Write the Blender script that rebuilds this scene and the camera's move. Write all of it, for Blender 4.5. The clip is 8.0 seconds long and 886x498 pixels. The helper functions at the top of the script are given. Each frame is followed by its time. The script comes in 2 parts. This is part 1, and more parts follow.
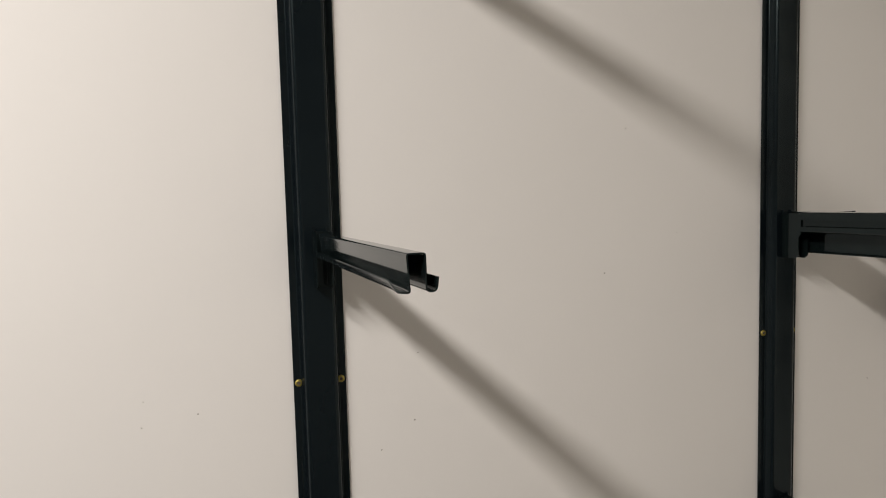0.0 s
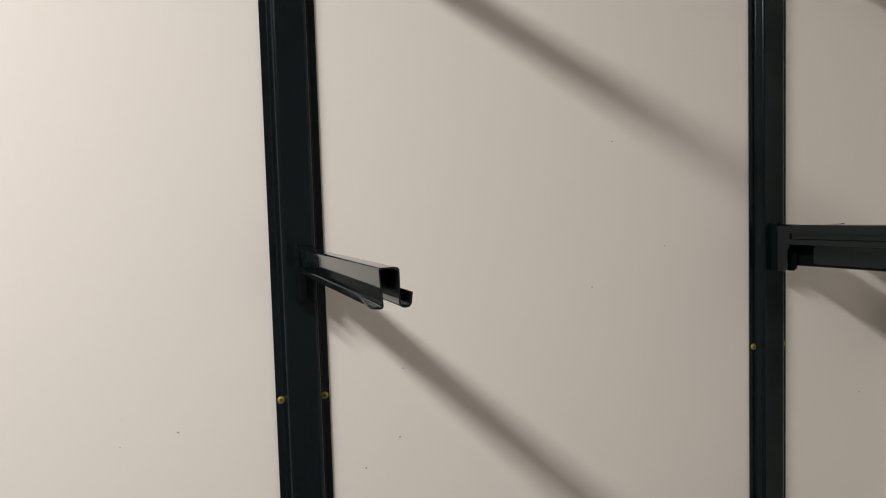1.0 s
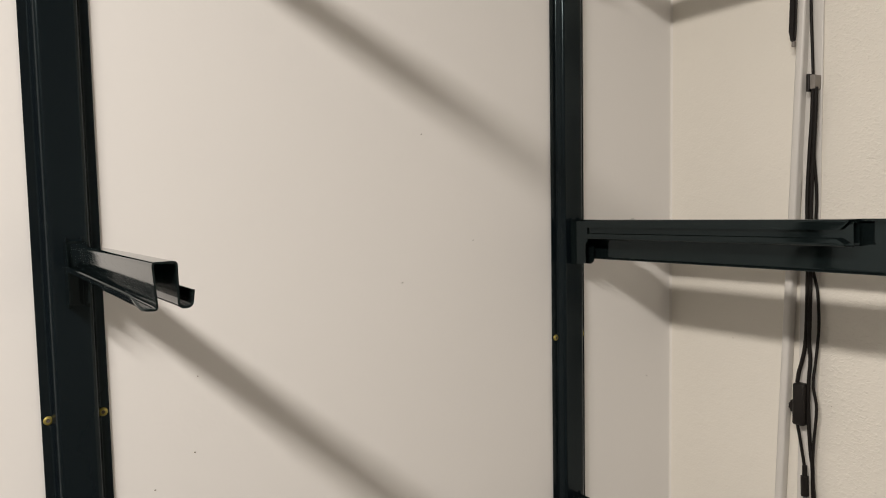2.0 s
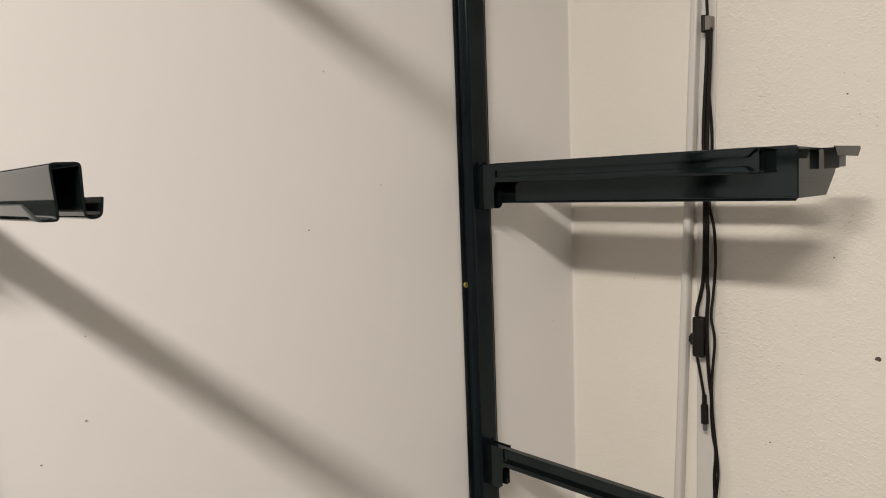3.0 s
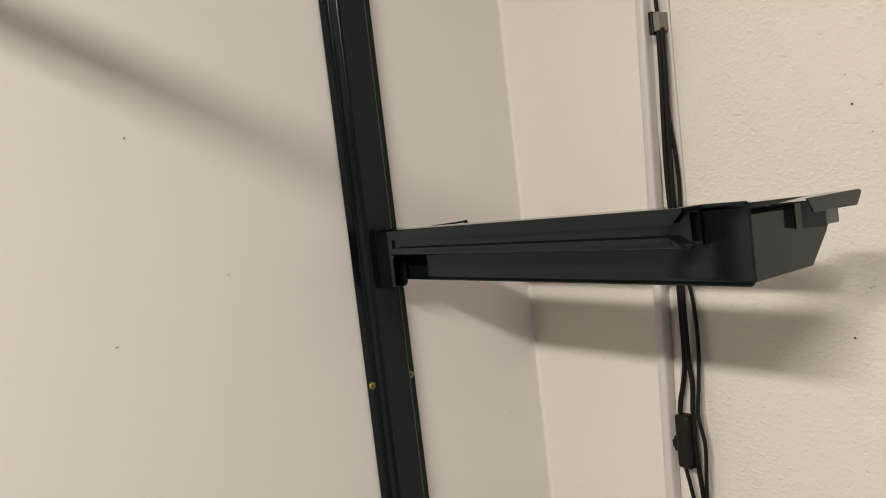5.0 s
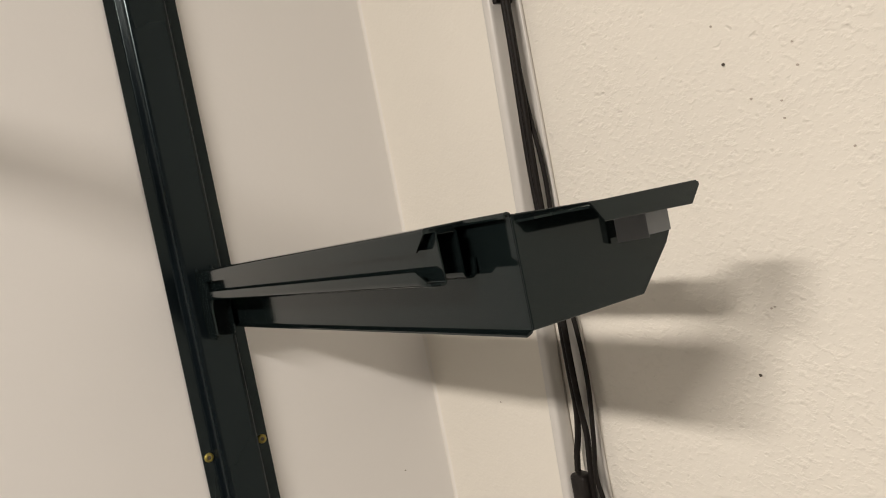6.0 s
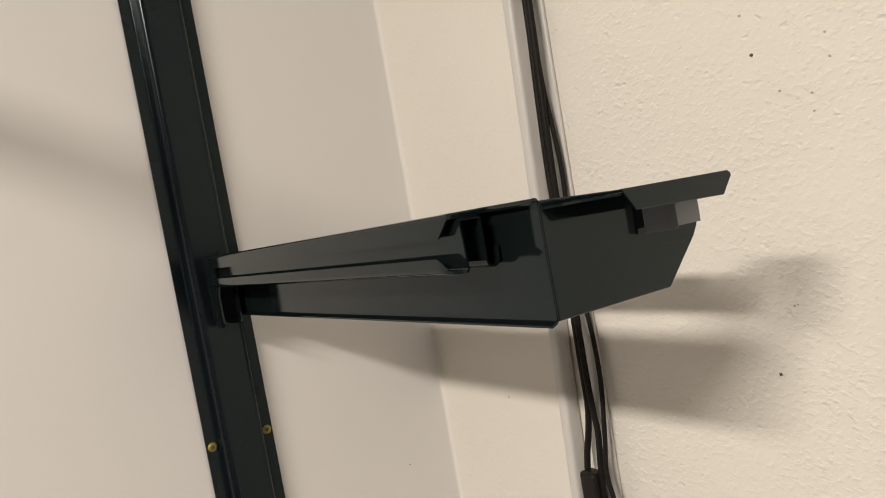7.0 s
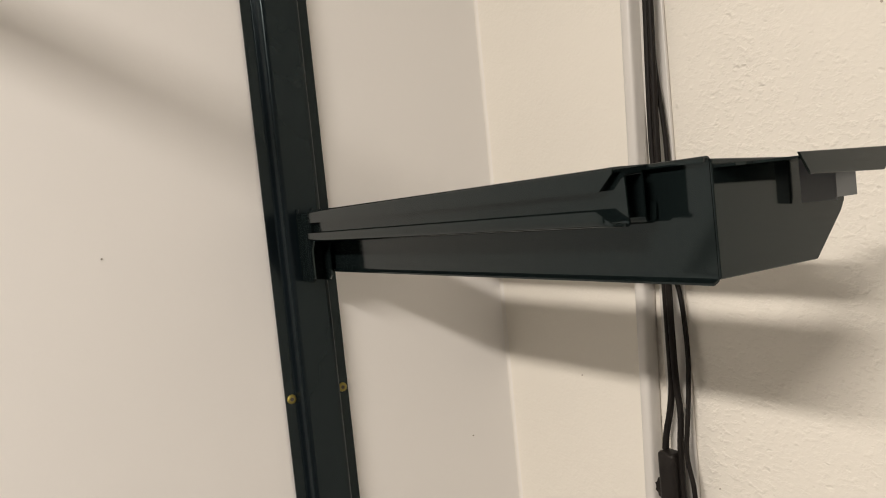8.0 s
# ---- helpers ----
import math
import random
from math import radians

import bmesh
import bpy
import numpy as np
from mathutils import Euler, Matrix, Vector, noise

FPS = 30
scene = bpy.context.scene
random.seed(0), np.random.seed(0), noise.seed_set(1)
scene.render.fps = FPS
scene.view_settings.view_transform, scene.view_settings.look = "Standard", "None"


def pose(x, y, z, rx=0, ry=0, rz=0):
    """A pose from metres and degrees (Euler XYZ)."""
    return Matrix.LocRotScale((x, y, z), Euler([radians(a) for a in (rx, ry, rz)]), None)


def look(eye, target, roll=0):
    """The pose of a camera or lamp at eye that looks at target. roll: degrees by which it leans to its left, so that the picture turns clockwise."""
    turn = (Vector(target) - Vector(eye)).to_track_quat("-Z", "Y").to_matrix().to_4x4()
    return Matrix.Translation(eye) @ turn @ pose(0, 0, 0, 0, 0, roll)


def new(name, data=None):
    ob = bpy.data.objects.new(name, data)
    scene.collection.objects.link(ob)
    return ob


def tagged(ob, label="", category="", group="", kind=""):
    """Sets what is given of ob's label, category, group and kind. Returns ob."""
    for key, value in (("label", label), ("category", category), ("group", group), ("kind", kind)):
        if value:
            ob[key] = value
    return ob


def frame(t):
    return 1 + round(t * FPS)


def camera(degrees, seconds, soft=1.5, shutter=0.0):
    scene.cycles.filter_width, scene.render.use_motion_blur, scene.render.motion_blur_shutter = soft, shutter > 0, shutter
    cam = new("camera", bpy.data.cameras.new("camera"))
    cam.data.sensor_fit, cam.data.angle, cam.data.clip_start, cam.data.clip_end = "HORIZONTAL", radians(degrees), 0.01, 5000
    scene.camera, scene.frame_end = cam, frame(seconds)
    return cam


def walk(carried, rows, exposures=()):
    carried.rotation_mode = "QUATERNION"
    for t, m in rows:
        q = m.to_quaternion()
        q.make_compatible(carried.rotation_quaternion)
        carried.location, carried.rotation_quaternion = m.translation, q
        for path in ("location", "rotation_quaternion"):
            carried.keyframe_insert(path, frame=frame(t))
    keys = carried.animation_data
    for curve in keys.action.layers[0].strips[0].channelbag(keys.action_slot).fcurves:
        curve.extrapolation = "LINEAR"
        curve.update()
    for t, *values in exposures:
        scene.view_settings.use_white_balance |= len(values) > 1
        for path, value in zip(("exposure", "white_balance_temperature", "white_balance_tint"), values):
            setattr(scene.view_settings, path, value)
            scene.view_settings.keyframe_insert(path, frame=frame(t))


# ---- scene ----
cam = camera(63.1, 8.0, 1.0)
PATH = [
    (0, (-0.733, -0.78, 1.505), (-0.108, 1.113, 1.339), -1.5),
    (0.2, (-0.743, -0.784, 1.505), (-0.186, 1.131, 1.352), -1.6),
    (0.5, (-0.743, -0.782, 1.501), (-0.228, 1.146, 1.359), -1.7),
    (0.7, (-0.734, -0.782, 1.500), (-0.196, 1.139, 1.366), -1.7),
    (1, (-0.718, -0.776, 1.504), (-0.082, 1.116, 1.377), -1.7),
    (1.2, (-0.713, -0.769, 1.502), (0.002, 1.094, 1.373), -1.5),
    (1.5, (-0.71, -0.757, 1.496), (0.156, 1.041, 1.362), -1.4),
    (1.7, (-0.702, -0.753, 1.497), (0.252, 0.999, 1.362), -1.2),
    (2, (-0.696, -0.744, 1.497), (0.4, 0.923, 1.354), -1.1),
    (2.2, (-0.693, -0.734, 1.491), (0.492, 0.87, 1.339), -1.2),
    (3.3, (-0.708, -0.688, 1.451), (0.655, 0.755, 1.204), -2.4),
    (3.5, (-0.706, -0.684, 1.446), (0.659, 0.755, 1.188), -2.5),
    (4, (-0.698, -0.679, 1.461), (0.674, 0.752, 1.196), -2.5),
    (4.2, (-0.68, -0.674, 1.479), (0.697, 0.753, 1.221), -2.1),
    (5.3, (-0.285, -0.656, 1.498), (0.828, 1.0, 1.367), -8.8),
    (5.5, (-0.234, -0.652, 1.488), (0.868, 1.013, 1.364), -9.9),
    (5.7, (-0.209, -0.653, 1.480), (0.895, 1.012, 1.373), -10.4),
    (6, (-0.178, -0.652, 1.477), (0.94, 1.002, 1.361), -11.0),
    (6.2, (-0.167, -0.650, 1.474), (0.952, 1.004, 1.364), -11.0),
    (6.5, (-0.162, -0.644, 1.472), (0.968, 1.002, 1.349), -11.0),
    (7, (-0.181, -0.638, 1.474), (0.935, 1.017, 1.348), -9.8),
    (7.2, (-0.188, -0.639, 1.472), (0.917, 1.025, 1.354), -8.9),
    (7.5, (-0.198, -0.637, 1.471), (0.89, 1.036, 1.342), -7.8),
    (7.7, (-0.212, -0.628, 1.467), (0.862, 1.056, 1.342), -6.8),
    (8, (-0.237, -0.609, 1.463), (0.832, 1.075, 1.323), -5.6),
]
EXPOSURE = [(0, -0.03, 6200, 10.5), (0.5, -0.18, 6200, 10.5), (1.0, -0.06, 6200, 10.5), (1.5, 0.04, 6250, 10.5), (2.0, 0.25, 6300, 10.5), (3.4, 0.24, 6350, 11), (4.1, 0.22, 6350, 11), (5.4, 0.43, 6450, 11), (7.0, 0.5, 6450, 11), (8.0, 0.57, 6450, 11)]
walk(cam, [(t, look(eye, target, roll)) for t, eye, target, roll in PATH], EXPOSURE)

# ---- world and lights ----
world = bpy.data.worlds.new("world")
world.use_nodes = True
world.node_tree.nodes["Background"].inputs[0].default_value = (0.9, 0.85, 0.78, 1)
world.node_tree.nodes["Background"].inputs[1].default_value = 0.05
scene.world = world

tube = bpy.data.lights.new("ceiling_tube_light", "AREA")
tube.shape, tube.size, tube.size_y = "RECTANGLE", 0.13, 0.75
tube.energy = 35.3
tube.color = (1.0, 0.91, 0.81)
lamp = new("ceiling_tube_light", tube)
lamp.matrix_world = pose(-1.54, -0.95, 2.33, 0, -12, 0)

# ---- materials ----


def material(name, base, rough, spec=0.5, metal=0.0, tint=0.06, tint_scale=3.0, grain=(), spread=0.05, gloss=(1, 1, 1)):
    """A painted or plastic surface: base colour with soft stains, uneven gloss and fine relief.
    grain: (scale, strength, distance) layers of relief."""
    m = bpy.data.materials.new(name)
    m.use_nodes = True
    nt = m.node_tree
    b = nt.nodes["Principled BSDF"]
    b.inputs["Metallic"].default_value = metal
    b.inputs["Specular IOR Level"].default_value = spec
    b.inputs["Specular Tint"].default_value = (*gloss, 1)
    co = nt.nodes.new("ShaderNodeTexCoord")
    n1 = nt.nodes.new("ShaderNodeTexNoise")
    n1.inputs["Scale"].default_value, n1.inputs["Detail"].default_value = tint_scale, 5
    nt.links.new(co.outputs["Object"], n1.inputs["Vector"])
    mix = nt.nodes.new("ShaderNodeMix")
    mix.data_type = "RGBA"
    mix.inputs["A"].default_value = (*[c * (1 - tint) for c in base], 1)
    mix.inputs["B"].default_value = (*[min(1, c * (1 + tint)) for c in base], 1)
    nt.links.new(n1.outputs["Fac"], mix.inputs["Factor"])
    nt.links.new(mix.outputs["Result"], b.inputs["Base Color"])
    n2 = nt.nodes.new("ShaderNodeTexNoise")
    n2.inputs["Scale"].default_value, n2.inputs["Detail"].default_value = tint_scale * 9, 4
    nt.links.new(co.outputs["Object"], n2.inputs["Vector"])
    mr = nt.nodes.new("ShaderNodeMapRange")
    mr.inputs["To Min"].default_value, mr.inputs["To Max"].default_value = rough - spread, rough + spread
    nt.links.new(n2.outputs["Fac"], mr.inputs["Value"])
    nt.links.new(mr.outputs["Result"], b.inputs["Roughness"])
    last = None
    for scale, strength, distance in grain:
        n = nt.nodes.new("ShaderNodeTexNoise")
        n.inputs["Scale"].default_value, n.inputs["Detail"].default_value = scale, 3
        nt.links.new(co.outputs["Object"], n.inputs["Vector"])
        bump = nt.nodes.new("ShaderNodeBump")
        bump.inputs["Strength"].default_value, bump.inputs["Distance"].default_value = strength, distance
        nt.links.new(n.outputs["Fac"], bump.inputs["Height"])
        if last:
            nt.links.new(last.outputs["Normal"], bump.inputs["Normal"])
        last = bump
    if last:
        nt.links.new(last.outputs["Normal"], b.inputs["Normal"])
    return m


def plaster(name, base):
    """Trowelled plaster: a fine sandy skin with raised flecks and small pits."""
    m = material(name, base, 0.75, 0.25, tint=0.035, tint_scale=5, grain=((330, 0.25, 0.0012), (45, 0.25, 0.004)))
    nt = m.node_tree
    b = nt.nodes["Principled BSDF"]
    under = b.inputs["Normal"].links[0].from_node
    co = next(n for n in nt.nodes if n.type == "TEX_COORD")
    stretch = nt.nodes.new("ShaderNodeMapping")
    stretch.inputs["Scale"].default_value = (1, 0.9, 1.25)
    nt.links.new(co.outputs["Object"], stretch.inputs["Vector"])
    fleck = nt.nodes.new("ShaderNodeTexNoise")
    fleck.inputs["Scale"].default_value, fleck.inputs["Detail"].default_value = 205, 2.2
    fleck.inputs["Distortion"].default_value = 0.1
    nt.links.new(stretch.outputs["Vector"], fleck.inputs["Vector"])
    cut = nt.nodes.new("ShaderNodeMapRange")
    cut.inputs["From Min"].default_value, cut.inputs["From Max"].default_value = 0.50, 0.78
    nt.links.new(fleck.outputs["Fac"], cut.inputs["Value"])
    # the strip beside the corner was smoothed with filler
    split = nt.nodes.new("ShaderNodeSeparateXYZ")
    nt.links.new(co.outputs["Object"], split.inputs["Vector"])
    keep = nt.nodes.new("ShaderNodeMapRange")
    keep.inputs["From Min"].default_value, keep.inputs["From Max"].default_value = -0.19, -0.26
    keep.inputs["To Min"].default_value, keep.inputs["To Max"].default_value = 0.12, 1.0
    nt.links.new(split.outputs["Y"], keep.inputs["Value"])
    # the trowel left rougher and smoother patches
    patch = nt.nodes.new("ShaderNodeTexNoise")
    patch.inputs["Scale"].default_value, patch.inputs["Detail"].default_value = 11, 2
    nt.links.new(co.outputs["Object"], patch.inputs["Vector"])
    rough = nt.nodes.new("ShaderNodeMapRange")
    rough.inputs["From Min"].default_value, rough.inputs["From Max"].default_value = 0.38, 0.62
    rough.inputs["To Min"].default_value, rough.inputs["To Max"].default_value = 0.35, 1.25
    nt.links.new(patch.outputs["Fac"], rough.inputs["Value"])
    amount = nt.nodes.new("ShaderNodeMath")
    amount.operation = "MULTIPLY"
    nt.links.new(rough.outputs["Result"], amount.inputs[0])
    nt.links.new(keep.outputs["Result"], amount.inputs[1])
    mul = nt.nodes.new("ShaderNodeMath")
    mul.operation = "MULTIPLY"
    nt.links.new(cut.outputs["Result"], mul.inputs[0])
    nt.links.new(amount.outputs[0], mul.inputs[1])
    bump = nt.nodes.new("ShaderNodeBump")
    bump.inputs["Strength"].default_value, bump.inputs["Distance"].default_value = 0.32, 0.0022
    nt.links.new(mul.outputs[0], bump.inputs["Height"])
    nt.links.new(under.outputs["Normal"], bump.inputs["Normal"])
    # small open pores
    pore = nt.nodes.new("ShaderNodeTexNoise")
    pore.inputs["Scale"].default_value, pore.inputs["Detail"].default_value = 150, 1.0
    nt.links.new(stretch.outputs["Vector"], pore.inputs["Vector"])
    deep = nt.nodes.new("ShaderNodeMapRange")
    deep.inputs["From Min"].default_value, deep.inputs["From Max"].default_value = 0.68, 0.84
    deep.inputs["To Min"].default_value, deep.inputs["To Max"].default_value = 1.0, 0.0
    nt.links.new(pore.outputs["Fac"], deep.inputs["Value"])
    pit = nt.nodes.new("ShaderNodeBump")
    pit.inputs["Strength"].default_value, pit.inputs["Distance"].default_value = 0.35, 0.0028
    less = nt.nodes.new("ShaderNodeMath")
    less.operation = "MULTIPLY"
    nt.links.new(deep.outputs["Result"], less.inputs[0])
    nt.links.new(keep.outputs["Result"], less.inputs[1])
    nt.links.new(less.outputs[0], pit.inputs["Height"])
    nt.links.new(bump.outputs["Normal"], pit.inputs["Normal"])
    nt.links.new(pit.outputs["Normal"], b.inputs["Normal"])
    return m


PAINT = material("white_wall_paint", (0.80, 0.785, 0.765), 0.6, 0.3, tint=0.02, tint_scale=2.5, grain=((240, 0.08, 0.001), (14, 0.10, 0.004)))
# PLAIN and FLOOR are for unseen surfaces, kept dark to weaken bounce and reflections
PLAIN = material("unseen_wall_tone", (0.46, 0.445, 0.42), 0.7, 0.25, tint=0.03)
PLASTER = plaster("cream_plaster", (0.80, 0.765, 0.69))
FILLER = material("corner_filler", (0.80, 0.775, 0.73), 0.75, 0.2, tint=0.03, tint_scale=6, grain=((240, 0.1, 0.001),))
CEIL = material("white_ceiling_paint", (0.80, 0.79, 0.77), 0.8, 0.2, tint=0.02, grain=((150, 0.1, 0.001),))
FLOOR = material("unseen_floor_grey", (0.16, 0.15, 0.14), 0.5, 0.4, tint=0.15, grain=((60, 0.1, 0.001),))
STEEL = material("anthracite_powder_coat", (0.0056, 0.0088, 0.0090), 0.07, 0.34, tint=0.12, tint_scale=14, grain=((900, 0.03, 0.0003), (20, 0.03, 0.001)), spread=0.03, gloss=(0.77, 0.95, 1.0))
DARK_STEEL = material("anthracite_post_coat", (0.0046, 0.0074, 0.0096), 0.20, 0.28, tint=0.1, tint_scale=6, grain=((25, 0.03, 0.002),), spread=0.03, gloss=(0.78, 0.98, 1.0))
PALE_STEEL = material("pale_grey_steel", (0.19, 0.20, 0.215), 0.42, 0.5, metal=0.5, tint=0.16, tint_scale=60, gloss=(0.85, 0.95, 1.0))
BRASS = material("yellow_zinc_plating", (0.34, 0.28, 0.075), 0.48, 0.5, metal=0.7, tint=0.15, tint_scale=200)
# HOLE and PORE carry the shade inside small hollows as flat colour
HOLE = material("shaded_hole", (0.10, 0.085, 0.07), 0.8, 0.2)
SCUFF = material("grey_scuff", (0.24, 0.22, 0.19), 0.8, 0.2)
PORE = material("shaded_plaster_pore", (0.46, 0.41, 0.35), 0.8, 0.2)
PVC = material("white_pvc", (0.64, 0.62, 0.585), 0.38, 0.45, tint=0.03, tint_scale=8)
RUBBER = material("black_cable_rubber", (0.010, 0.008, 0.007), 0.55, 0.2, tint=0.15, tint_scale=40)
PLASTIC = material("black_plastic", (0.012, 0.010, 0.009), 0.42, 0.25, tint=0.15, tint_scale=60, grain=((500, 0.1, 0.0005),))
GREYCLIP = material("grey_clip_plastic", (0.22, 0.20, 0.18), 0.5, 0.4, tint=0.1, tint_scale=50)

# ---- building helpers ----


def mesh_from(name, bm, mat):
    bmesh.ops.recalc_face_normals(bm, faces=bm.faces)
    me = bpy.data.meshes.new(name)
    bm.to_mesh(me)
    bm.free()
    me.materials.append(mat)
    return me


def part(name, bm, mat, parent=None, label=""):
    ob = new(name, mesh_from(name, bm, mat))
    if parent:
        ob.parent = parent
    if label:
        ob["label"] = label
    return ob


def smooth(ob, angle=35):
    lim = radians(angle)
    me = ob.data
    bm = bmesh.new()
    bm.from_mesh(me)
    for f in bm.faces:
        f.smooth = True
    for e in bm.edges:
        if len(e.link_faces) == 2 and e.calc_face_angle(0) > lim:
            e.smooth = False
    bm.to_mesh(me)
    bm.free()
    return ob


def box(bm, x0, x1, y0, y1, z0, z1, bevel=0.0, seg=2):
    r = bmesh.ops.create_cube(bm, size=1)
    vs = r["verts"]
    for v in vs:
        v.co = Vector((x0 if v.co.x < 0 else x1, y0 if v.co.y < 0 else y1, z0 if v.co.z < 0 else z1))
    if bevel:
        es = list({e for v in vs for e in v.link_edges})
        bmesh.ops.bevel(bm, geom=es, offset=bevel, segments=seg, affect="EDGES", profile=0.5)
    return bm


def rounded(points, radius, seg=3):
    """A polyline with its inner corners rounded."""
    pts = [Vector((*p, 0)).xy for p in points]
    out = [pts[0]]
    for a, b, c in zip(pts, pts[1:], pts[2:]):
        u, v = (a - b), (c - b)
        r = min(radius, u.length * 0.45, v.length * 0.45)
        p, q = b + u.normalized() * r, b + v.normalized() * r
        out.append(p + u * 0.03)
        for i in range(seg + 1):
            t = i / seg
            out.append(p * (1 - t) ** 2 + b * 2 * t * (1 - t) + q * t * t)
        out.append(q + v * 0.03)
    out.append(pts[-1])
    return out


def outline(points, thick):
    """The closed outline of a bent sheet whose one side follows the points."""
    n = len(points)
    normals = []
    for i in range(n):
        d = (points[min(i + 1, n - 1)] - points[max(i - 1, 0)]).normalized()
        normals.append(Vector((-d.y, d.x)))
    return list(points) + [points[i] + normals[i] * thick for i in reversed(range(n))]


def loft(bm, rings):
    """A closed skin over rings of equally many points."""
    rows = [[bm.verts.new(p) for p in ring] for ring in rings]
    n = len(rows[0])
    for a, b in zip(rows, rows[1:]):
        for i in range(n):
            bm.faces.new((a[i], a[(i + 1) % n], b[(i + 1) % n], b[i]))
    # end caps, as strips across the sheet's thickness
    for row in (rows[0], rows[-1]):
        for i in range(n // 2 - 1):
            bm.faces.new((row[i], row[i + 1], row[n - 2 - i], row[n - 1 - i]))
    return bm


def tube_along(bm, points, radius, sides=10):
    """A round cable through the points, smoothed between them."""
    pts = [Vector(p) for p in points]
    fine = []
    for i in range(len(pts) - 1):
        p0, p1, p2, p3 = pts[max(i - 1, 0)], pts[i], pts[i + 1], pts[min(i + 2, len(pts) - 1)]
        for k in range(6):
            t = k / 6
            fine.append(0.5 * ((2 * p1) + (p2 - p0) * t + (2 * p0 - 5 * p1 + 4 * p2 - p3) * t * t + (3 * p1 - p0 - 3 * p2 + p3) * t ** 3))
    fine.append(pts[-1])
    rows = []
    for i, p in enumerate(fine):
        d = (fine[min(i + 1, len(fine) - 1)] - fine[max(i - 1, 0)]).normalized()
        u = d.cross(Vector((1, 0, 0)))
        u = u.normalized() if u.length > 1e-4 else Vector((0, 1, 0))
        w = d.cross(u)
        rows.append([bm.verts.new(p + (u * math.cos(a) + w * math.sin(a)) * radius) for a in (2 * math.pi * k / sides for k in range(sides))])
    for a, b in zip(rows, rows[1:]):
        for k in range(sides):
            bm.faces.new((a[k], a[(k + 1) % sides], b[(k + 1) % sides], b[k]))
    bm.faces.new(rows[0]), bm.faces.new(rows[-1])
    return bm


def prism(bm, poly, axis, lo, hi):
    """A flat polygon given thickness along an axis. poly: the two other coordinates, in axis order."""
    def place(p, v):
        q = list(p)
        q.insert("xyz".index(axis), v)
        return q
    a = [bm.verts.new(place(p, lo)) for p in poly]
    b = [bm.verts.new(place(p, hi)) for p in poly]
    bm.faces.new(a), bm.faces.new(list(reversed(b)))
    for i in range(len(poly)):
        j = (i + 1) % len(poly)
        bm.faces.new((a[i], b[i], b[j], a[j]))
    return bm


# ---- the room ----
SIDE = 0.2185       # face of the plastered side wall
TOP = 2.45


def slab(name, x0, x1, y0, y1, z0, z1, mat, label, category):
    bm = bmesh.new()
    box(bm, x0, x1, y0, y1, z0, z1)
    return tagged(part(name, bm, mat), label, category, kind="structure")


wall_north = slab("wall_north", -3.4, SIDE + 0.12, 0, 0.12, 0, TOP, PAINT, "smooth off-white painted wall behind the metal posts", "wall")
wall_east = slab("wall_east", SIDE, SIDE + 0.12, -3.0, 0, 0, TOP, PLASTER, "cream wall of rough trowelled plaster beside the rack", "wall")
# unseen walls, floor and ceiling, added to bounce and limit the lamp's light
slab("wall_west", -3.4, -3.28, -3.0, 0, 0, TOP, PLAIN, "unseen beige wall added to close the room and bounce light", "wall")
slab("wall_south", -3.4, SIDE + 0.12, -3.12, -3.0, 0, TOP, PLAIN, "unseen beige wall added to close the room and bounce light", "wall")
slab("floor", -3.4, SIDE + 0.12, -3.12, 0.12, -0.1, 0, FLOOR, "unseen dark grey floor added to close the room", "floor")
slab("ceiling", -3.4, SIDE + 0.12, -3.12, 0.12, TOP, TOP + 0.1, CEIL, "unseen plain white ceiling added to close the room", "ceiling")

bm = bmesh.new()
bead = [(SIDE, 0.0), (SIDE - 0.0030, 0.0), (SIDE - 0.0018, -0.0004), (SIDE - 0.0010, -0.0010), (SIDE - 0.0004, -0.0018), (SIDE, -0.0030)]
prism(bm, bead, "z", 0.0, TOP)
tagged(smooth(part("trim_corner", bm, FILLER), 60), "white filler bead down the corner of the two walls", "filler bead", kind="structure")


def speck(parent, x, y, z, r, flat_axis, mat):
    """A small pit or nail hole in a wall, as a flat dark patch of uneven outline."""
    rnd = random.Random(int(abs(x * 7919 + y * 104729 + z * 1299709) * 100))
    bm = bmesh.new()
    poly = []
    for k in range(9):
        a, q = 2 * math.pi * k / 9, 0.65 * r * rnd.uniform(0.6, 1.15)
        poly.append((q * math.cos(a) * 1.2, q * math.sin(a)))
    if flat_axis == "y":
        prism(bm, [(x + p, z + q) for p, q in poly], "y", -0.0006, 0.001)
    else:
        prism(bm, [(y + p, z + q) for p, q in poly], "x", SIDE - 0.0006, SIDE + 0.001)
    return part("nail_hole", bm, mat, parent)


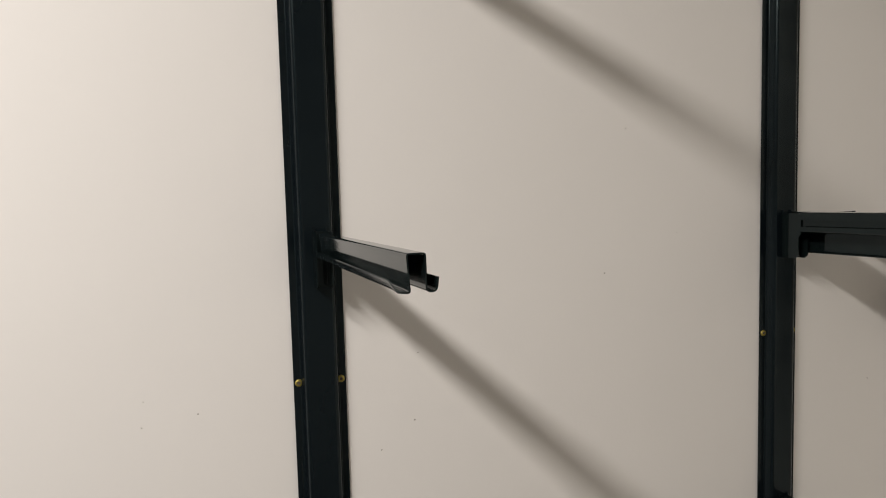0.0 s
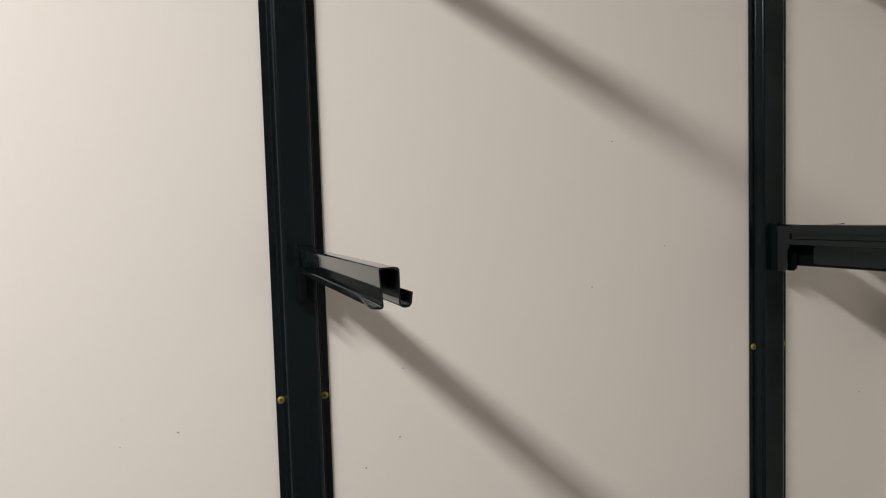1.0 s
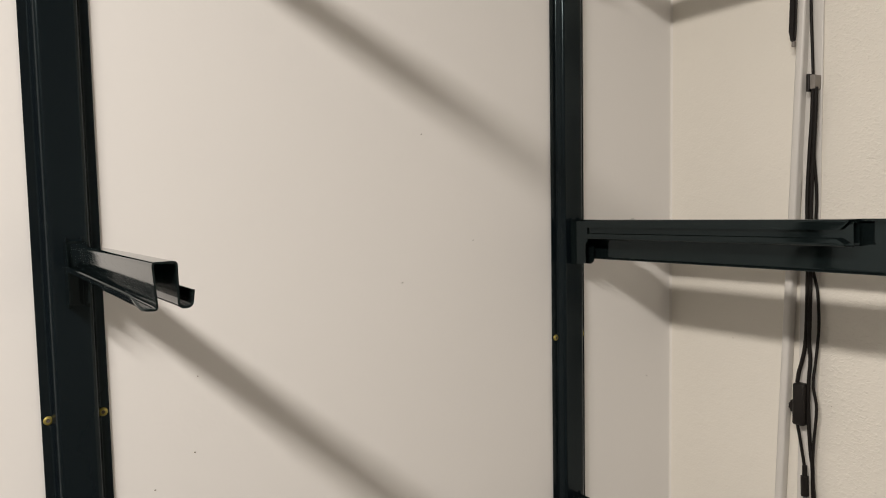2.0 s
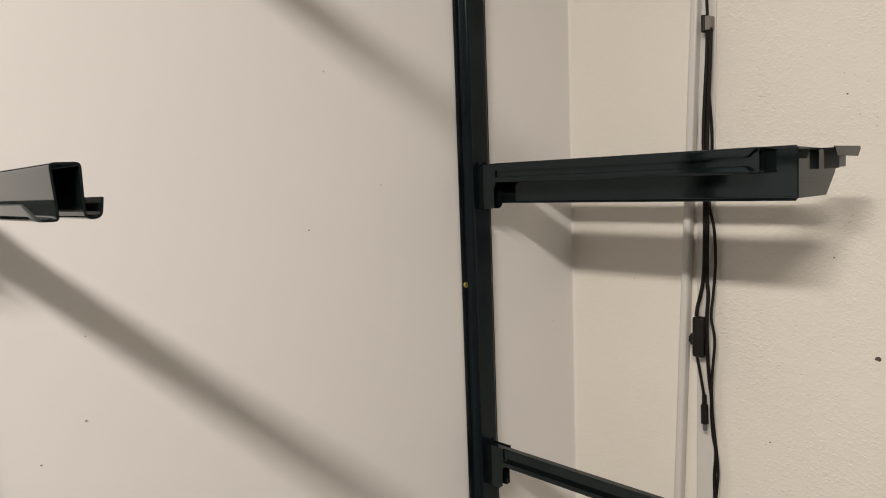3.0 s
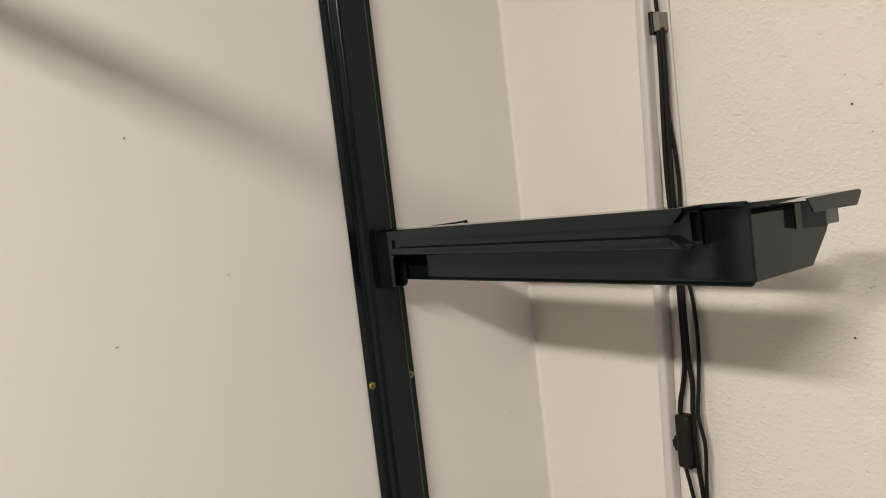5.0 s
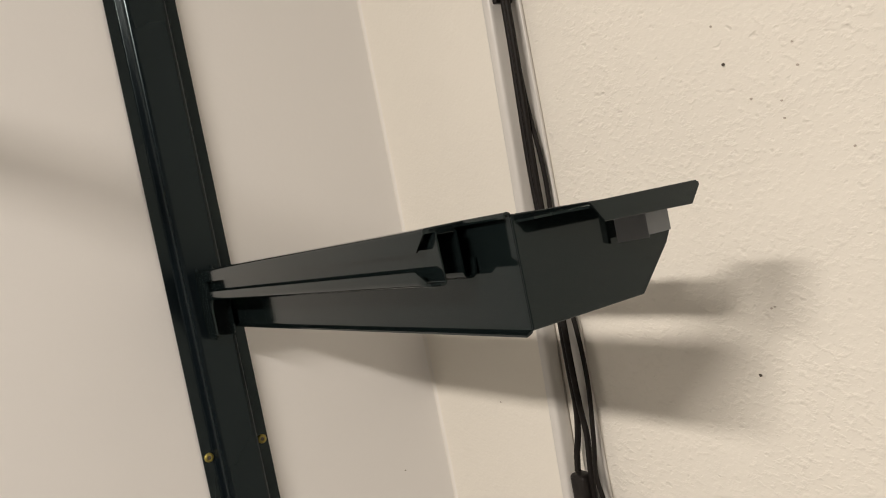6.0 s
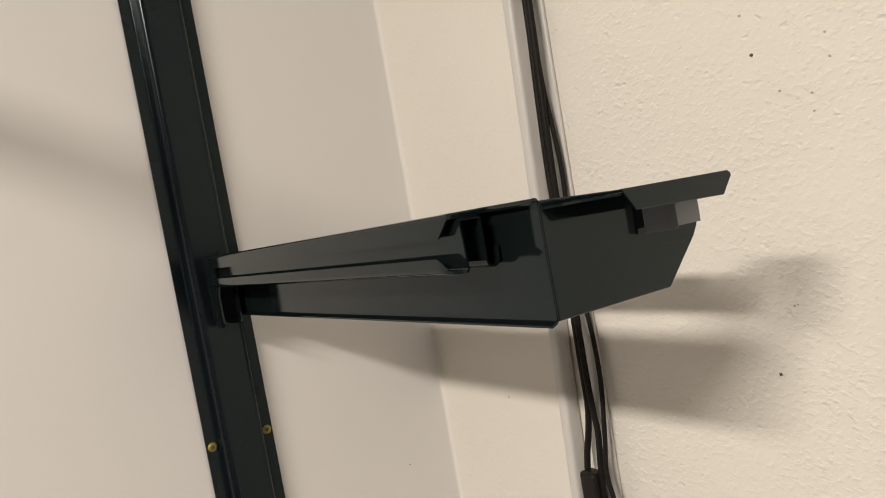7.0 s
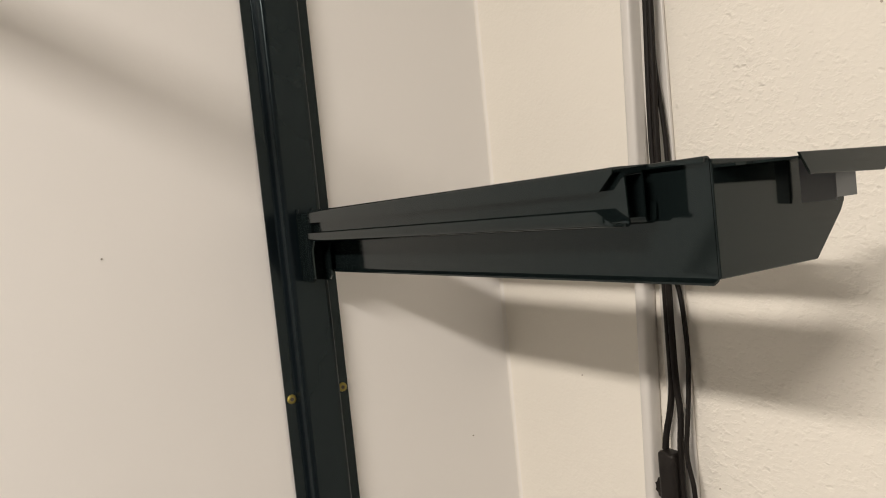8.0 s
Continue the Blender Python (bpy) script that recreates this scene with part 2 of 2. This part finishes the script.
for x, z, r in ((-0.235, 1.573, 0.0013), (-0.266, 1.396, 0.0013), (0.164, 1.217, 0.0011), (-0.161, 1.442, 0.0011), (-0.515, 1.242, 0.0012),
                (-0.555, 1.212, 0.0011), (-0.509, 1.320, 0.0010), (-0.971, 1.329, 0.0014), (-0.749, 1.278, 0.0010), (-0.801, 1.297, 0.0008), (-0.804, 1.270, 0.0008)):
    speck(wall_north, x, 0, z, r, "y", SCUFF)
for y, z, r in ((-0.386, 1.336, 0.0015), (-0.396, 1.528, 0.0016), (-0.436, 1.220, 0.0045), (-0.314, 1.087, 0.0016), (-0.309, 1.083, 0.0012), (-0.256, 1.219, 0.0012),
                (-0.403, 1.380, 0.0009), (-0.383, 1.010, 0.0016), (-0.112, 1.286, 0.0012),
                (-0.392, 1.552, 0.0011), (-0.439, 1.529, 0.0011), (-0.440, 1.516, 0.0011), (-0.410, 1.504, 0.0011), (-0.428, 1.499, 0.0011), (-0.428, 1.489, 0.0011), (-0.463, 1.467, 0.0011), (-0.401, 1.379, 0.0011)):
    speck(wall_east, SIDE, y, z, r, "x", HOLE if r > 0.0012 else PORE)

# ---- the rack: posts, arms ----
SHEET = 0.0015


def post(x, screw_heights, half=0.030):
    """A folded hat-section upright screwed flat to the wall through both flanges."""
    root = tagged(new("rack_post"), "anthracite powder-coated folded steel post screwed to the white wall", "rack post", "posts of the wall rack")
    root.location = (x, 0, 0)
    line = rounded([(-half, -0.001), (-0.0195, -0.001), (-0.0148, -0.0122), (0.0165, -0.0122), (0.0195, -0.001), (half, -0.001)], 0.0022)
    ring = outline(line, -SHEET)
    bm = bmesh.new()
    loft(bm, [[(p.x, p.y, z) for p in ring] for z in (0.0, 1.0, 2.15)])
    smooth(part("profile", bm, DARK_STEEL, root), 50)
    for z in screw_heights:
        for sx in (0.0055 - half, half - 0.0055):
            bm = bmesh.new()
            rings = ((0.0043, -0.0022), (0.0042, -0.0034), (0.0034, -0.0042), (0.0020, -0.0044), (0.0016, -0.0034), (0.0004, -0.0030))
            rows = [[bm.verts.new((r * math.cos(a), y, r * math.sin(a))) for a in (2 * math.pi * k / 16 for k in range(16))] for r, y in rings]
            for a, b in zip(rows, rows[1:]):
                for k in range(16):
                    bm.faces.new((a[k], a[(k + 1) % 16], b[(k + 1) % 16], b[k]))
            bm.faces.new(rows[-1])
            s = smooth(part("screw", bm, BRASS, root, "yellow zinc-plated screw head"), 40)
            s.location = (sx, 0, z)
            # dark disc that paints the shade in the drive recess
            bm = bmesh.new()
            prism(bm, [(0.0017 * math.cos(2 * math.pi * k / 8), 0.0017 * math.sin(2 * math.pi * k / 8)) for k in range(8)], "y", -0.0040, -0.0034)
            part("recess", bm, HOLE, s)
    return root


def arm(x, top, length, rise=1.0, flare=0.0, lean=0.0004, label="anthracite steel channel arm hooked on a wall post"):
    """A cantilever arm: U bracket hooked on the post, inverted channel with turned-out, turned-up flanges."""
    root = tagged(new("support_arm"), label, "support arm", "arms of the wall rack")
    root.matrix_basis = pose(x, 0, top - length * math.sin(radians(rise)), -rise)
    w, h, fl = 0.0058, 0.0225, 0.0055
    # channel: left lip, left flange, open box, right flange, right lip; the left lip is cut off slantwise before the end
    rings = []
    steps = ((0.0145, 0.0006, 0.0006, 0), (0.0465, 0.0006, 0.0006, 0), (0.0475, fl, 0.0066, 1), (length - 0.0130, fl, 0.0066, 1),
             (length - 0.0040, fl, 0.0008, 1), (length - 0.0015, 0.0040, 0.0006, 1), (length, 0.0020, 0.0006, 1))
    for y, f, l, right in steps:
        fr, lr = (fl, 0.0080) if right else (0.0006, 0.0006)
        line = rounded([(-w + lean - f - flare * l, -h + l), (-w + lean - f, -h), (-w + lean, -h), (-w - lean, 0), (w, 0), (w, -h), (w + fr, -h), (w + fr + 0.12 * lr, -h + lr)], 0.0024, 4)
        rings.append([(p.x, -y, p.y) for p in outline(line, -0.0010)])
    bm = bmesh.new()
    loft(bm, rings)
    smooth(part("channel", bm, STEEL, root), 50)
    # bracket cheeks round the root of the arm
    rings = []
    for z, d in ((-0.0575, 0.0235), (-0.0535, 0.0285), (-0.0300, 0.0290), (-0.0255, 0.033), (0.0012, 0.033)):
        line = rounded([(-0.0078, -0.0135 - d), (-0.0078, -0.0133), (0.0088, -0.0133), (0.0088, -0.0135 - d)], 0.002)
        rings.append([(p.x, p.y, z) for p in outline(line, -SHEET)])
    bm = bmesh.new()
    loft(bm, rings)
    smooth(part("bracket", bm, STEEL, root), 50)
    for sx in (-0.0070, 0.0062):
        bm = bmesh.new()
        box(bm, sx, sx + 0.0022, -0.0165, -0.0122, 0.0005, 0.0055, 0.0006)
        part("hook", bm, DARK_STEEL, root)
    return root


SPAN = 0.62
post(0, (1.30,))
post(-SPAN - 0.0015, (1.30,), 0.0285)
ARM_Z, STEP = 1.4667, 0.388
arm(0.0010, ARM_Z, 0.392, label="anthracite steel channel arm carrying a sheet-metal tray frame")
arm(0.0010, ARM_Z - STEP, 0.392)
arm(0.0010, ARM_Z + 0.390, 0.392)
arm(-SPAN + 0.0020, ARM_Z + 0.0022, 0.383, 1.0, 0.5, 0.0007)
arm(-SPAN + 0.0020, ARM_Z + 0.387, 0.383, 1.0, 0.5, 0.0007)

# ---- the tray frame hooked over the arm beside the corner ----


def tray_frame():
    root = tagged(new("tray_frame"), "anthracite folded sheet-metal tray frame hooked over a rack arm", "tray frame")
    x0, x1, y0, y1 = 0.0150, 0.1125, -0.040, -0.4195
    zt, zb = 1.4692, 1.4195
    # side plate with a flange over the arm, a lip down its far side and a hem at the bottom
    rings = []
    for y, cut in ((-0.015, 2), (-0.047, 2), (-0.0475, 0), (-0.381, 0), (-0.3895, 1), (-0.3900, 2), (y1, 2)):
        lipx = (-0.0085, -0.0085, 0.0125)[cut]
        lipz = zt - (0.0088, 0.0012, 0.0012)[cut]
        line = rounded([(lipx, lipz), (lipx, zt + 0.0002), (x0, zt + 0.0002), (x0, zb), (x0 - 0.0035, zb - 0.0012)], 0.0012)
        rings.append([(p.x, y, p.y) for p in outline(line, 0.0011)])
    bm = bmesh.new()
    loft(bm, rings)
    smooth(part("side_plate", bm, STEEL, root), 50)
    # front plate with a slanted lower corner
    bm = bmesh.new()
    prism(bm, [(x0, zb), (0.0860, zb - 0.0005), (0.1085, 1.4395), (0.1120, 1.4445), (x1, 1.4655), (x0, zt)], "y", y1 - 0.0013, y1)
    bmesh.ops.bevel(bm, geom=list(bm.edges), offset=0.0004, segments=1, affect="EDGES")
    part("front_plate", bm, STEEL, root)
    # ledge along the front's top edge and the lip that hangs from it
    bm = bmesh.new()
    prism(bm, [(x0 + 0.001, y1 - 0.001), (x1 - 0.002, y1 - 0.001), (x1 - 0.004, -0.4448), (0.036, -0.4448), (0.030, y1 - 0.010), (x0 + 0.006, y1 - 0.008)], "z", 1.4653, 1.4664)
    part("ledge", bm, STEEL, root)
    bm = bmesh.new()
    prism(bm, [(0.0350, 1.4679), (0.1055, 1.4673), (0.1075, 1.4650), (0.1000, 1.4570), (0.0422, 1.4587)], "y", -0.4460, -0.4449)
    bmesh.ops.bevel(bm, geom=list(bm.edges), offset=0.0003, segments=1, affect="EDGES")
    part("lip", bm, STEEL, root)
    # bent tab under the lip, in a paler grey than the plates
    for name, pts, z0, z1 in (("tab", [(0.0717, -0.4235), (0.0800, -0.4350)], 1.4460, 1.4652), ("tab", [(0.0796, -0.4346), (0.0938, -0.4364)], 1.4472, 1.4652)):
        line = [Vector(p) for p in pts]
        bm = bmesh.new()
        loft(bm, [[(p.x, p.y, z) for p in outline(line, 0.0010)] for z in (z0, z1)])
        part(name, bm, PALE_STEEL, root, "bent steel tab of paler grey")
    # far rail and the strip along the wall
    bm = bmesh.new()
    box(bm, 0.1072, 0.1084, -0.397, -0.016, 1.4345, 1.4585, 0.0003, 1)
    part("far_rail", bm, STEEL, root)
    bm = bmesh.new()
    box(bm, 0.030, x1 + 0.0065, -0.0150, -0.0130, 1.4655, 1.4677, 0.0003, 1)
    box(bm, x1 + 0.0030, x1 + 0.0065, -0.0155, -0.0125, 1.4640, 1.4682, 0.0003, 1)
    part("back_strip", bm, STEEL, root)
    pivot = Vector((0, y1, zt))
    root.matrix_basis = Matrix.Translation(pivot) @ pose(0, 0, -0.0008, -1.0) @ Matrix.Translation(-pivot)
    return root


tray_frame()

# ---- trunking and cables on the side wall ----


def trunking():
    root = tagged(new("cable_trunking"), "white plastic cable trunking running up the plastered wall", "cable trunking")
    bm = bmesh.new()
    box(bm, SIDE - 0.0155, SIDE, -0.2145, -0.2035, 0.004, TOP - 0.004, 0.0035, 3)
    cover = smooth(part("cover", bm, PVC, root), 40)
    # the cover runs slightly out of plumb over its base
    cover.matrix_basis = pose(0, -0.207, 1.55, 2.0) @ pose(0, 0.207, -1.55)
    bm = bmesh.new()
    box(bm, SIDE - 0.0035, SIDE, -0.2378, -0.2130, 0.004, TOP - 0.004, 0.0015, 3)
    smooth(part("base", bm, PVC, root), 40)
    bm = bmesh.new()
    box(bm, SIDE - 0.0105, SIDE - 0.003, -0.2262, -0.2232, 1.284, 1.293, 0.001)
    part("clip", bm, PVC, root)
    return root


trunking()
CX = 0.203

LEFT = [(0.2045, -0.2321, 1.6266), (0.2045, -0.2311, 1.5866), (0.2045, -0.229, 1.5445), (0.2045, -0.227, 1.4819), (0.2042, -0.2292, 1.4049), (0.2041, -0.2292, 1.3363), (0.2068, -0.2263, 1.2985), (0.2064, -0.2227, 1.2754), (0.205, -0.2193, 1.2595), (0.2035, -0.2181, 1.2456)]
MID = [(0.2038, -0.2364, 1.6265), (0.2038, -0.2359, 1.5865), (0.2038, -0.2323, 1.4819), (0.2035, -0.2335, 1.4039), (0.2034, -0.2334, 1.3363), (0.206, -0.2318, 1.2986), (0.2056, -0.234, 1.2766), (0.2028, -0.2337, 1.2457), (0.202, -0.2346, 1.2073), (0.203, -0.2376, 1.1603), (0.2038, -0.2403, 1.1366), (0.2049, -0.2408, 1.1046), (0.2053, -0.2426, 1.081), (0.2054, -0.2467, 1.0586), (0.2056, -0.2446, 1.0249), (0.2057, -0.2455, 0.9881), (0.2061, -0.2474, 0.8889), (0.2069, -0.2409, 0.6842)]
RIGHT = [(0.2081, -0.2245, 1.8087), (0.2081, -0.2255, 1.7339), (0.2081, -0.2271, 1.695), (0.2081, -0.2296, 1.6448), (0.2081, -0.2296, 1.6192), (0.2081, -0.2312, 1.5864), (0.2081, -0.2327, 1.5433), (0.21, -0.2361, 1.4818), (0.2088, -0.2331, 1.404), (0.2095, -0.2396, 1.3671), (0.2092, -0.2423, 1.3221), (0.2056, -0.241, 1.2767), (0.2021, -0.2401, 1.2469), (0.2015, -0.2455, 1.2166), (0.202, -0.2422, 1.1697), (0.2031, -0.241, 1.1368), (0.2042, -0.2427, 1.1049), (0.2046, -0.245, 1.0823), (0.2047, -0.248, 1.0568), (0.2049, -0.25, 1.0272), (0.205, -0.2469, 0.9854), (0.2054, -0.2446, 0.8893), (0.2062, -0.2473, 0.6848)]
TAIL = [(0.2005, -0.2196, 1.1965), (0.2009, -0.2215, 1.1863), (0.2015, -0.2252, 1.1668), (0.2028, -0.2316, 1.1278)]


def cable(points, radius, label):
    bm = bmesh.new()
    tube_along(bm, points, radius)
    return tagged(smooth(part("cable", bm, RUBBER), 60), label, "cable", "cables on the trunking")


cable(LEFT, 0.0026, "thin black rubber cable leading to an inline dimmer switch")
cable(MID, 0.0025, "thin black rubber cable hanging down the white trunking")
cable(RIGHT, 0.0019, "thin black rubber cable hanging down the white trunking")


def dimmer():
    root = tagged(new("dimmer_switch"), "small black plastic inline dimmer hanging on its cable", "switch")
    bm = bmesh.new()
    box(bm, CX - 0.0085, CX + 0.0050, -0.2325, -0.2160, 1.1905, 1.2460, 0.003, 3)
    body = smooth(part("body", bm, PLASTIC, root), 40)
    bm = bmesh.new()
    n = 22
    rim = [((0.0100 if k % 2 else 0.0086) * math.cos(2 * math.pi * k / n), (0.0100 if k % 2 else 0.0086) * math.sin(2 * math.pi * k / n)) for k in range(n)]
    prism(bm, [(-0.2190 + a, 1.2140 + b) for a, b in rim], "x", CX - 0.0050, CX + 0.0005)
    part("wheel", bm, PLASTIC, root, "serrated black dimmer wheel")
    bm = bmesh.new()
    tube_along(bm, TAIL, 0.0020)
    smooth(part("tail_cable", bm, RUBBER, root), 60)
    _, plug_y, plug_z = TAIL[-1]
    bm = bmesh.new()
    tube_along(bm, [(CX - 0.002, plug_y + 0.0002, plug_z + 0.010), (CX - 0.002, plug_y, plug_z - 0.004)], 0.0032, 12)
    tube_along(bm, [(CX - 0.002, plug_y, plug_z - 0.004), (CX - 0.002, plug_y - 0.0008, plug_z - 0.030)], 0.0050, 12)
    smooth(part("plug", bm, PLASTIC, root), 50)
    bm = bmesh.new()
    tube_along(bm, [(CX - 0.002, plug_y - 0.0008, plug_z - 0.030), (CX - 0.002, plug_y - 0.0010, plug_z - 0.0395)], 0.0027, 12)
    smooth(part("plug_tip", bm, PALE_STEEL, root, "bare metal barrel tip"), 50)
    return root


dimmer()


def cable_clip():
    root = tagged(new("cable_clip"), "grey plastic clip holding black cables on the trunking", "clip")
    bm = bmesh.new()
    box(bm, 0.2000, SIDE - 0.003, -0.2365, -0.2295, 1.6240, 1.6420, 0.0012)
    part("strap", bm, GREYCLIP, root)
    bm = bmesh.new()
    box(bm, 0.1985, SIDE - 0.003, -0.2302, -0.2255, 1.6215, 1.6435, 0.0012)
    part("ear", bm, PLASTIC, root)
    return root


cable_clip()


def adapter():
    root = tagged(new("black_connector"), "small black plastic connector fixed beside the white trunking", "connector")
    bm = bmesh.new()
    prism(bm, [(-0.2120, 1.7480), (-0.2030, 1.7460), (-0.2030, 1.7000), (-0.2045, 1.6870), (-0.2105, 1.6870)], "x", SIDE - 0.022, SIDE - 0.0155)
    bmesh.ops.bevel(bm, geom=list(bm.edges), offset=0.0015, segments=2, affect="EDGES")
    smooth(part("body", bm, PLASTIC, root), 40)
    bm = bmesh.new()
    box(bm, SIDE - 0.020, SIDE - 0.0155, -0.2095, -0.2055, 1.6805, 1.6880, 0.001)
    part("tip", bm, GREYCLIP, root, "grey tip")
    return root


adapter()
